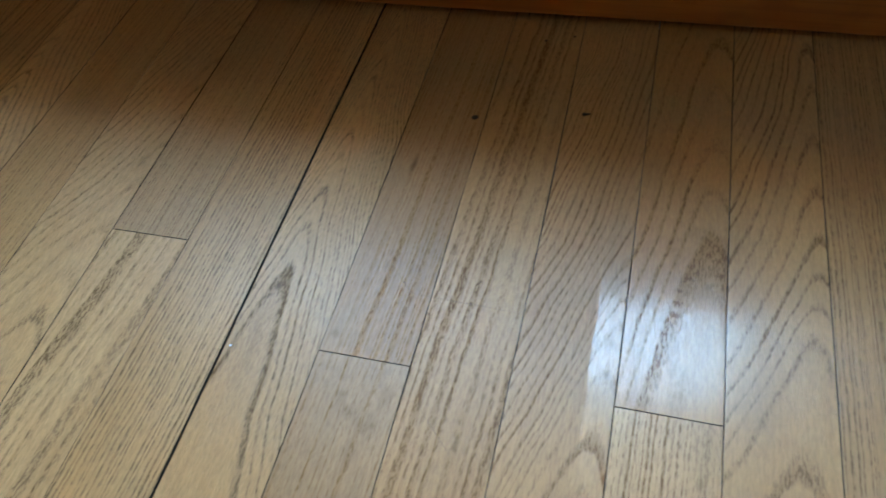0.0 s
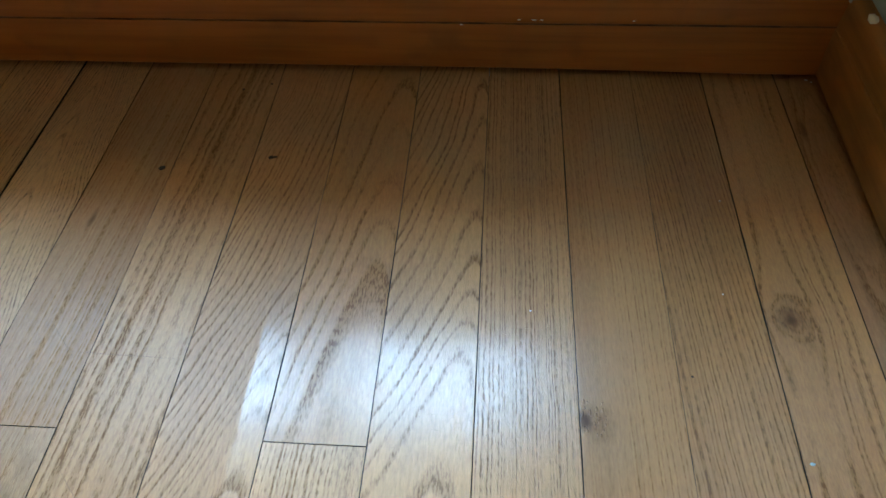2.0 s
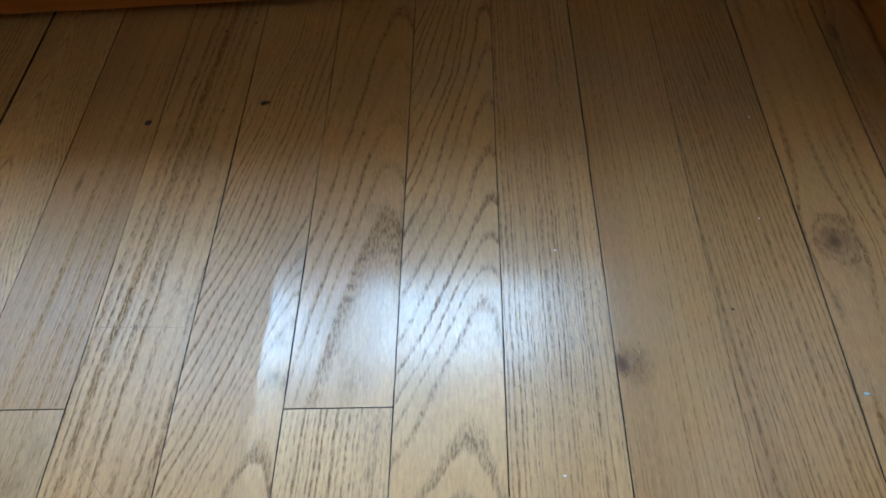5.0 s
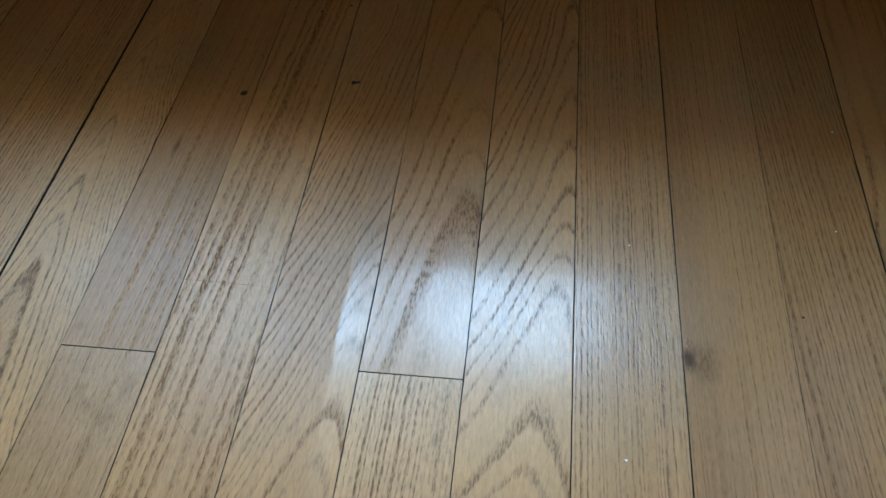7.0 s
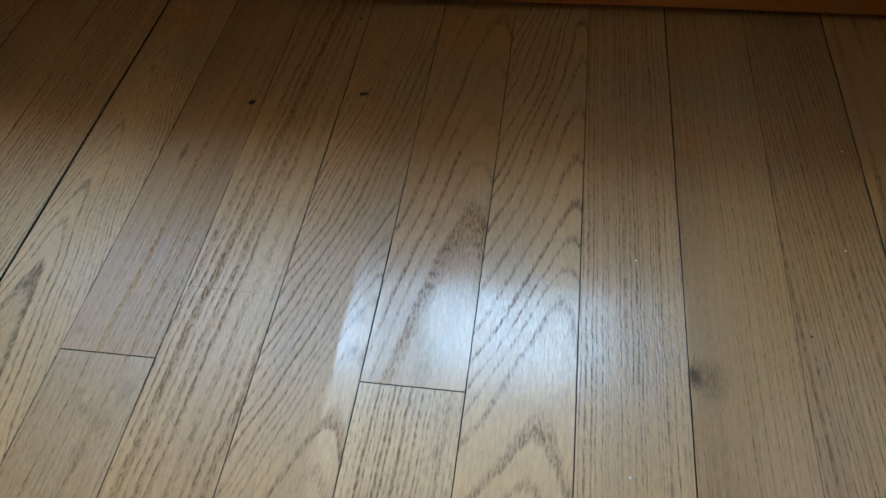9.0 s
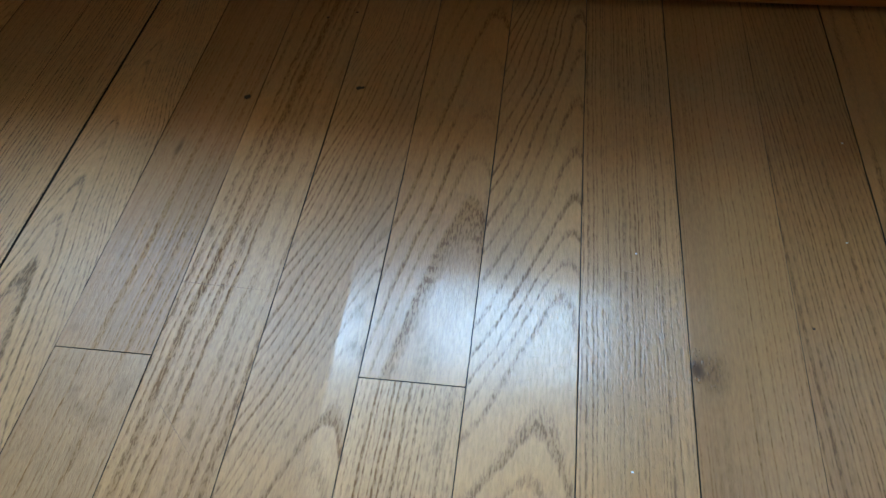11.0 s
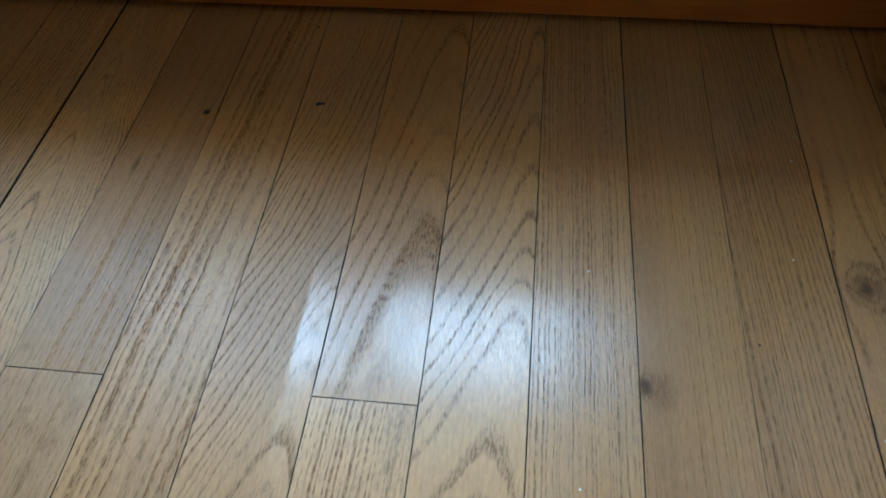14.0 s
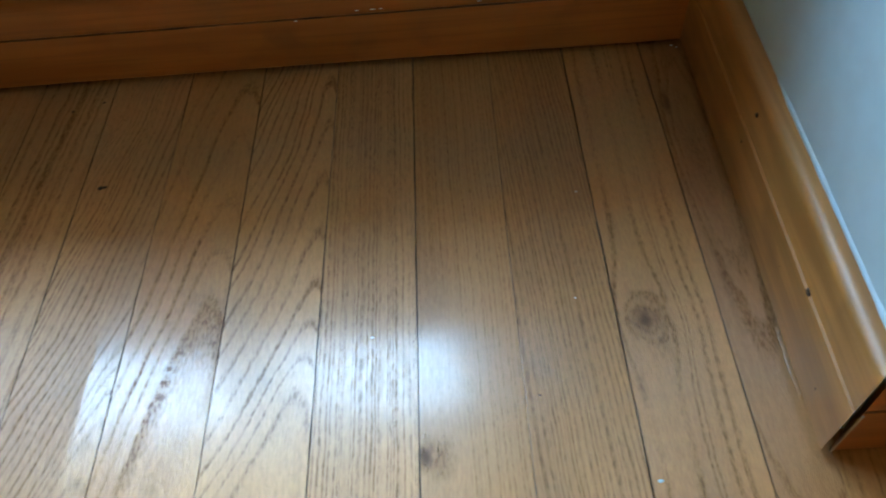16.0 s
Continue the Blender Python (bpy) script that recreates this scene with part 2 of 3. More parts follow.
def stained_wood(seed, axis, hi=(0.41, 0.128, 0.023), lo=(0.35, 0.103, 0.017)):
    """Orange-brown varnished trim, grain along axis (0: x, 1: y)."""
    m, nt, bsdf, x, y, z = fresh("stained_trim")
    along, across = (x, y) if axis == 0 else (y, x)
    grain = noise_at(nt, along, across, z, 5, 260, 260, seed, 3, 0.6)
    streak = noise_at(nt, along, across, z, 9, 40, 90, seed + 2, 2)
    blot = noise_at(nt, along, across, z, 22, 25, 25, seed + 4, 3)
    col = mix_color(nt, smooth(nt, streak, 0.35, 0.68), hi, lo)
    col = mix_color(nt, smooth(nt, grain, 0.46, 0.70, 0.0, 0.24), col, (0.12, 0.045, 0.012))
    col = mix_color(nt, smooth(nt, blot, 0.56, 0.74, 0.0, 0.4), col, (0.17, 0.062, 0.018))
    nt.links.new(col, bsdf.inputs["Base Color"])
    nt.links.new(math_node(nt, 'MULTIPLY_ADD', blot, 0.24, 0.25), bsdf.inputs["Roughness"])
    bump(nt, bsdf, math_node(nt, 'MULTIPLY_ADD', grain, 0.5, blot), 0.35, 0.0004)
    return m


def plain(name, color, rough=0.6, spread=0.06, scale=40.0, relief=0.2, dist=0.0005):
    m, nt, bsdf, x, y, z = fresh(name)
    n1 = noise_at(nt, x, y, z, scale, scale, scale, 1.3, 3)
    n2 = noise_at(nt, x, y, z, scale * 18, scale * 18, scale * 18, 4.1, 2)
    hi = tuple(min(1, c * (1 + spread)) for c in color)
    lo = tuple(c * (1 - spread) for c in color)
    nt.links.new(mix_color(nt, smooth(nt, n1, 0.3, 0.7), lo, hi), bsdf.inputs["Base Color"])
    nt.links.new(math_node(nt, 'MULTIPLY_ADD', n1, 0.15, rough - 0.07), bsdf.inputs["Roughness"])
    bump(nt, bsdf, math_node(nt, 'MULTIPLY_ADD', n2, 0.5, n1), relief, dist)
    return m


WALL_PAINT = plain("wall_paint", (0.45, 0.55, 0.58), 0.55, 0.03, 60, 0.25, 0.0004)
# unseen ceiling and walls, tinted to bounce warm light onto the floor
CEILING_BOUNCE = plain("ceiling_bounce", (0.87, 0.72, 0.48), 0.8)
ROOM_BOUNCE = plain("room_bounce", (0.86, 0.52, 0.18), 0.7)
GRIME = plain("joint_grime", (0.014, 0.009, 0.006), 0.8, 0.3, 300)
SEAM = plain("seam_dark", (0.150, 0.055, 0.016), 0.5, 0.5, 60)
SUBFLOOR = plain("subfloor", (0.040, 0.019, 0.009), 0.9)
WHITE_TRIM = plain("white_trim", (0.75, 0.75, 0.73), 0.4)
# unseen cloth, tan so that the fill light through it turns warm
SHADE_CLOTH = plain("shade_cloth", (0.58, 0.49, 0.38), 0.85, 0.05, 300)
cloth_nt = SHADE_CLOTH.node_tree
cloth_mix, cloth_glow = cloth_nt.nodes.new("ShaderNodeMixShader"), cloth_nt.nodes.new("ShaderNodeBsdfTranslucent")
cloth_glow.inputs[0].default_value = (0.66, 0.55, 0.40, 1)
cloth_mix.inputs[0].default_value = 0.5
cloth_nt.links.new(cloth_nt.nodes["Principled BSDF"].outputs[0], cloth_mix.inputs[1])
cloth_nt.links.new(cloth_glow.outputs[0], cloth_mix.inputs[2])
cloth_nt.links.new(cloth_mix.outputs[0], cloth_nt.nodes["Material Output"].inputs[0])
# corner caulk, and the light on the wall paint's edge
CAULK_LIT_EDGE = plain("caulk", (0.47, 0.58, 0.64), 0.45, 0.03, 200)
SCRATCH = plain("scratched_varnish", (0.26, 0.135, 0.058), 0.45, 0.2, 900)
VARNISH = plain("raised_varnish", (0.34, 0.19, 0.085), 0.16, 0.1, 400)
HOLE = plain("dark_filler", (0.020, 0.009, 0.006), 0.6, 0.2, 900)
DUST = plain("dust", (0.78, 0.80, 0.80), 0.7, 0.1, 900)
CHIP = plain("blue_chip", (0.42, 0.58, 0.62), 0.5, 0.1, 900)
RAW_END = plain("raw_end_grain", (0.50, 0.40, 0.30), 0.8, 0.2, 900)
GLASS = bpy.data.materials.new("window_glass")
GLASS.use_nodes = True
gb = GLASS.node_tree.nodes["Principled BSDF"]
gb.inputs["Transmission Weight"].default_value, gb.inputs["Roughness"].default_value = 1.0, 0.0


# ---- mesh helpers ----
def mesh_ob(name, bm, material, parent=None, smooth_faces=False):
    me = bpy.data.meshes.new(name)
    bmesh.ops.recalc_face_normals(bm, faces=bm.faces)
    for f in bm.faces:
        f.smooth = smooth_faces
    bm.to_mesh(me)
    bm.free()
    if material:
        me.materials.append(material)
    ob = new(name, me)
    ob.parent = parent
    return ob


def part(name, bm, material, parent, label="", smooth_faces=False):
    ob = mesh_ob(name, bm, material, parent, smooth_faces)
    return tagged(ob, label) if label else ob


def add_box(bm, x0, x1, y0, y1, z0, z1):
    v = [bm.verts.new((x, y, z)) for z in (z0, z1) for y in (y0, y1) for x in (x0, x1)]
    for q in ((0, 2, 3, 1), (4, 5, 7, 6), (0, 1, 5, 4), (2, 6, 7, 3), (0, 4, 6, 2), (1, 3, 7, 5)):
        bm.faces.new([v[i] for i in q])


def box(*dims, bevel=0.0):
    bm = bmesh.new()
    add_box(bm, *dims)
    if bevel:
        bmesh.ops.bevel(bm, geom=bm.edges[:], offset=bevel, segments=2, affect='EDGES')
    return bm


def blob(x, y, z, rx, ry, rz, seed, sub=2, uneven=0.35):
    bm = bmesh.new()
    bmesh.ops.create_icosphere(bm, subdivisions=sub, radius=1)
    for v in bm.verts:
        k = 1 + uneven * noise.noise(v.co * 1.7 + Vector((seed, seed * 2.3, 0)))
        v.co = Vector((x + v.co.x * rx * k, y + v.co.y * ry * k, z + v.co.z * rz * k))
    return bm


# ---- setting: walls, ceiling, window ----
ROOM_W, ROOM_E, ROOM_S, TOP = -2.4, 1.3, -3.0, 2.4
WALL_Y = 0.013           # plaster of the north wall, 13 mm behind the baseboard's face
PIER_Y = -0.312          # plaster of the pier's south side
LEAN = 0.016             # the east wall runs slightly out of square with the strips

bm = bmesh.new()
edges = [ROOM_W, PANES[0][0] - 0.03, PANES[0][1] + 0.03, PANES[1][0] - 0.03, PANES[1][1] + 0.03, 0.013]
add_box(bm, ROOM_W, 0.013, WALL_Y, 0.14, -0.02, 0.292)
add_box(bm, ROOM_W, 0.013, WALL_Y, 0.14, 1.55, TOP)
for a, b in ((edges[0], edges[1]), (edges[2], edges[3]), (edges[4], edges[5])):
    add_box(bm, a, b, WALL_Y, 0.14, 0.292, 1.55)
tagged(mesh_ob("wall_north", bm, WALL_PAINT), "blue-grey painted wall above a stained baseboard", "wall", kind="structure")
bm = box(0.013, 0.14, PIER_Y, 0.14, -0.02, TOP)
for v in bm.verts:
    if v.co.x < 0.1:
        v.co.x += LEAN * v.co.y
tagged(mesh_ob("wall_east", bm, WALL_PAINT), "blue-grey painted wall beside the floor corner", "wall", kind="structure")
tagged(mesh_ob("wall_return", box(0.14, ROOM_E, PIER_Y, PIER_Y + 0.12, -0.02, TOP), WALL_PAINT), "blue-grey painted wall turning round the corner", "wall", kind="structure")
tagged(mesh_ob("wall_far_east", box(ROOM_E, ROOM_E + 0.12, ROOM_S, PIER_Y + 0.12, -0.02, TOP), ROOM_BOUNCE), "plain unseen wall closing the room, tinted for warm bounce light", "wall", kind="structure")
tagged(mesh_ob("wall_south", box(ROOM_W, ROOM_E, ROOM_S - 0.12, ROOM_S, -0.02, TOP), ROOM_BOUNCE), "plain unseen wall closing the room, tinted for warm bounce light", "wall", kind="structure")
tagged(mesh_ob("wall_west", box(ROOM_W - 0.12, ROOM_W, ROOM_S - 0.12, 0.14, -0.02, TOP), ROOM_BOUNCE), "plain unseen wall closing the room, tinted for warm bounce light", "wall", kind="structure")
tagged(mesh_ob("ceiling", box(ROOM_W - 0.12, ROOM_E + 0.12, ROOM_S - 0.12, 0.14, TOP, TOP + 0.1), CEILING_BOUNCE), "plain unseen ceiling over the room, tinted for warm bounce light", "ceiling", kind="structure")

for i, (a, b) in enumerate(PANES):
    win = tagged(new("window_%d" % (i + 1)), "white window with a half-lowered cloth shade", "window", kind="structure")
    x0, x1 = a - 0.028, b + 0.028
    bm = bmesh.new()
    for dims in ((x0, a, 0.085, 0.125, 0.313, 1.545), (b, x1, 0.085, 0.125, 0.313, 1.545), (a, b, 0.085, 0.125, 0.313, 0.372), (a, b, 0.085, 0.125, 1.515, 1.545), (a, b, 0.088, 0.122, 0.93, 0.97)):
        add_box(bm, *dims)
    part("window_frame", bm, WHITE_TRIM, win)
    for z0, z1 in ((0.374, 0.928), (0.972, 1.513)):
        pane = part("pane", box(a + 0.002, b - 0.002, 0.103, 0.107, z0, z1), GLASS, win)
        pane.visible_shadow = False
    shade = tagged(new("roller_shade"), "plain cloth roller shade lowered over the window", "window shade")
    part("cloth", box(a - 0.02, b + 0.02, 0.060, 0.0615, PANE_TOP + 0.012, 1.50), SHADE_CLOTH, shade)
    part("bottom_bar", box(a - 0.02, b + 0.02, 0.056, 0.066, PANE_TOP, PANE_TOP + 0.012, bevel=0.002), WHITE_TRIM, shade)
    bm = bmesh.new()
    bmesh.ops.create_cone(bm, cap_ends=True, segments=20, radius1=0.018, radius2=0.018, depth=b - a + 0.04,
                          matrix=Matrix.Translation(((a + b) / 2, 0.055, 1.515)) @ Matrix.Rotation(radians(90), 4, 'Y'))
    part("roller", bm, WHITE_TRIM, shade)
bm = box(PANES[0][0] - 0.08, PANES[1][1] + 0.08, -0.062, 0.084, 0.292, 0.312, bevel=0.004)
tagged(mesh_ob("window_sill", bm, stained_wood(5.0, 0)), "stained wooden window sill", "window sill", kind="structure")

# ---- baseboards: a flat face, a groove and a rounded moulded top ----
PROFILE = ((0, 0.0050), (0.0124, 0.0050), (0.0130, 0.0058), (0.0130, 0.0462), (0.0127, 0.0470), (0.0117, 0.0474), (0.0116, 0.0478), (0.0119, 0.0484), (0.0112, 0.0540),
           (0.0102, 0.0600), (0.0091, 0.0640), (0.0091, 0.0655), (0.0083, 0.0690), (0.0060, 0.0715), (0.0033, 0.0727), (0, 0.0730))
SEAM_LOW, SEAM_HIGH = 0.0471, 0.0477      # the seam between face and cap, coloured dark so its ledge catches no light


def moulding(place, start, end, cuts=40, sag=0.0006, lift=lambda s: 0.0):
    """Sweep PROFILE; place(s, d, z) gives the point; start(d) and end(d) the ends; lift(s) opens the gap at the foot."""
    bm = bmesh.new()
    rows = []
    for i in range(cuts + 1):
        row = []
        for d, z in PROFILE:
            s = start(d) + (end(d) - start(d)) * i / cuts
            w = noise.noise(Vector((s * 5, d * 40, z * 3))) * sag
            row.append(bm.verts.new(place(s, d + (w if d > 0 else 0), z + (0.5 * w if z > 0.01 else 4.0 * w + lift(s)))))
        rows.append(row)
    for r0, r1 in zip(rows, rows[1:]):
        for k in range(len(PROFILE)):
            k2 = (k + 1) % len(PROFILE)
            bm.faces.new((r0[k], r1[k], r1[k2], r0[k2]))
    bm.faces.new(rows[0])
    bm.faces.new(list(reversed(rows[-1])))
    for f in bm.faces:
        f.material_index = 1 if SEAM_LOW < f.calc_center_median().z < SEAM_HIGH and len(f.verts) == 4 else 0
    return bm


def soften(ob, seam=True):
    if seam:
        ob.data.materials.append(SEAM)
    ob.data.set_sharp_from_angle(angle=radians(35))
    for p in ob.data.polygons:
        p.use_smooth = True
    return ob


base_n = soften(mesh_ob("baseboard_north", moulding(lambda s, d, z: (s, WALL_Y - d * 1.25, z), lambda d: ROOM_W, lambda d: 0.0125 - d * 0.98, 90, lift=lambda s: 0.0014 * min(1.0, max(0.0, (-s - 0.05) / 0.25))), stained_wood(1.0, 0)))
tagged(base_n, "orange-brown stained wooden baseboard with a moulded top", "baseboard", kind="structure")
# same stain as the north board, coloured yellower for its lit side
base_e = soften(mesh_ob("baseboard_east", moulding(lambda s, d, z: (0.013 - d * 1.2 + LEAN * s, s, z), lambda d: PIER_Y - d + 0.0006, lambda d: 0.0125), stained_wood(2.0, 1, (0.42, 0.182, 0.048), (0.30, 0.122, 0.030))), seam=False)
tagged(base_e, "orange-brown stained wooden baseboard with nail holes", "baseboard", kind="structure")
base_r = soften(mesh_ob("baseboard_return", moulding(lambda s, d, z: (s, PIER_Y - d, z), lambda d: 0.0145 - d + LEAN * PIER_Y, lambda d: ROOM_E), stained_wood(3.0, 0)))
tagged(base_r, "dark stained wooden baseboard with an open mitre joint", "baseboard", kind="structure")
part("raw_edge", box(0.0016 + LEAN * PIER_Y, 0.0024 + LEAN * PIER_Y, -0.3256, -0.3246, 0.005, 0.046), RAW_END, base_r, "pale raw edge of the open mitre")

# nail holes in the east baseboard
for y, z, r in ((-0.260, 0.0475, 0.0017), (-0.1454, 0.0385, 0.0013), (-0.1457, 0.0600, 0.0012), (-0.232, 0.031, 0.0010), (-0.300, 0.022, 0.0011)):
    d = -0.0021 if z < 0.050 else 0.0005
    part("nail_hole", blob(d + LEAN * y, y, z, 0.0009, r * 1.6, r * 1.6, y * 90, 1), HOLE, base_e)

# pale bead for the lit paint edge above the east baseboard; a corner blob
bm = bmesh.new()
prev = None
for i in range(60):
    y = -0.318 + i * 0.198 / 59
    r = (0.0017 + 0.0006 * noise.noise(Vector((y * 60, 0, 3)))) * min(1, (59 - i) / 10 + 0.05)
    ring = [bm.verts.new((0.0133 + LEAN * y - r * math.cos(a), y, 0.0722 + r * (0.4 + math.sin(a)) * 1.25)) for a in np.linspace(-1.2, 1.5, 7)]
    if prev:
        for k in range(6):
            bm.faces.new((prev[k], ring[k], ring[k + 1], prev[k + 1]))
    prev = ring
tagged(mesh_ob("lit_paint_edge", bm, CAULK_LIT_EDGE, None, True), "pale blue-white bead painting the lit paint edge above the baseboard", "caulk", kind="structure")
tagged(mesh_ob("paint_drip", blob(0.0072, -0.0300, 0.0712, 0.0030, 0.0064, 0.0040, 4, 3), WHITE_TRIM, None, True), "white paint drip on top of the stained baseboard", "paint drip")
tagged(mesh_ob("caulk_blob", blob(0.0030, 0.0030, 0.0675, 0.0022, 0.0034, 0.0020, 9, 3), CAULK_LIT_EDGE, None, True), "pale caulk smear in the baseboard corner", "caulk")
# small bright flecks on the north baseboard's moulding
for x, w in ((-0.2405, 0.0030), (-0.2290, 0.0045), (-0.2230, 0.0030), (-0.2850, 0.0030), (-0.1530, 0.0025)):
    z = 0.0500 if x > -0.28 else 0.0455
    part("pale_fleck", blob(x, -0.0027 if z > 0.047 else -0.0033, z + 0.0012, w / 2, 0.0005, 0.0006, x * 40, 1), DUST, base_n, "tiny pale fleck")

# ---- floor: strips of oak that run to the north wall ----
floor = tagged(new("floor"), "varnished oak strip floor with a shiny patch by the corner", "floor", kind="structure")
part("subfloor", box(ROOM_W, ROOM_E, ROOM_S, 0.012, -0.04, -0.012), SUBFLOOR, floor)

# joints between strips, from the corner westwards
JOINTS = [0.0, -0.0332, -0.0912, -0.1478, -0.2051, -0.2625, -0.3196, -0.3765, -0.4352, -0.4933, -0.5508, -0.6106, -0.6705, -0.7300, -0.7900, -0.8508]
while JOINTS[-1] > ROOM_W + 0.06:
    JOINTS.append(JOINTS[-1] - 0.0590)
GAPS = {-0.1478: 0.0003, -0.0332: 0.0007, -0.6106: 0.0017, -0.2051: 0.0007, -0.3765: 0.0006, -0.8508: 0.0009, -0.0912: 0.0007}


def plank(x0, x1, y0, y1, material, seed, gap0=0.00035, gap1=0.00035, south=0.0003, north=0.0003, cuts=10):
    """One strip, x0 < x1: eased edges, a faint crown and tilt across, slightly wavy sides."""
    r = random.Random(seed)
    x0, x1, y0, y1 = x0 + gap0, x1 - gap1, y0 + south, y1 - north
    tilt, crown, lift = r.uniform(-0.0010, 0.0010), r.uniform(-0.00001, 0.00002), r.uniform(-0.00010, 0.00010)
    w = x1 - x0
    cols = ((0.0, -0.0010), (0.0, -0.00002), (0.00030, 0.0), (0.0014, 0.0), (w * 0.25, 0), (w * 0.5, 0), (w * 0.75, 0), (w - 0.0014, 0.0), (w - 0.00030, 0), (w, -0.00002), (w, -0.0010))
    bm = bmesh.new()
    rows = []
    for i in range(cuts + 1):
        y = y0 + (0.0 if i == 0 else 0.0003 if i == 1 else y1 - y0 if i == cuts else y1 - y0 - 0.0003 if i == cuts - 1 else (y1 - y0) * (i - 1) / (cuts - 2))
        wav = 0.00016 * noise.noise(Vector((x0 * 50, y * 9, 1)))
        fray = 0.00022 * noise.noise(Vector((x0 * 50, y * 55, 4))), 0.00022 * noise.noise(Vector((x1 * 50, y * 55, 8)))
        row = []
        for k, (c, dz) in enumerate(cols):
            t = c / w * 2 - 1
            row.append(bm.verts.new((x0 + c + wav + fray[0] * (k < 3) + fray[1] * (k > 7), y, lift + tilt * t * w / 2 + crown * (1 - t * t) + dz)))
        rows.append([bm.verts.new((x0 + wav, y, -0.012))] + row + [bm.verts.new((x1 + wav, y, -0.012))])
    for r0, r1 in zip(rows, rows[1:]):
        for k in range(len(r0) - 1):
            bm.faces.new((r0[k], r0[k + 1], r1[k + 1], r1[k]))
    bm.faces.new(rows[0])
    bm.faces.new(list(reversed(rows[-1])))
    ob = part("plank", bm, material, floor, smooth_faces=True)
    ob.data.materials.append(GRIME)
    for p in ob.data.polygons:
        if p.normal.z < 0.5:
            p.material_index = 1
    ob.data.set_sharp_from_angle(angle=radians(12))
    return ob


HONEY, GOLD = (0.521, 0.242, 0.077), (0.554, 0.274, 0.099)
END = 0.010              # strips run under the north baseboard
MID, PALE, RED, GREY, BROWN = (0.494, 0.240, 0.088), (0.539, 0.274, 0.110), (0.470, 0.219, 0.070), (0.444, 0.219, 0.085), (0.435, 0.205, 0.077)
# worn strips to the west, their grey sheen painted in as paler, cooler wood
SHEEN_MID, SHEEN_PALE, SHEEN_GREY, SHEEN_BROWN = (0.538, 0.278, 0.110), (0.588, 0.318, 0.138), (0.484, 0.254, 0.106), (0.474, 0.238, 0.096)
# grain lines greyed by the same painted sheen
SHEEN_GRAIN = (0.200, 0.105, 0.046)
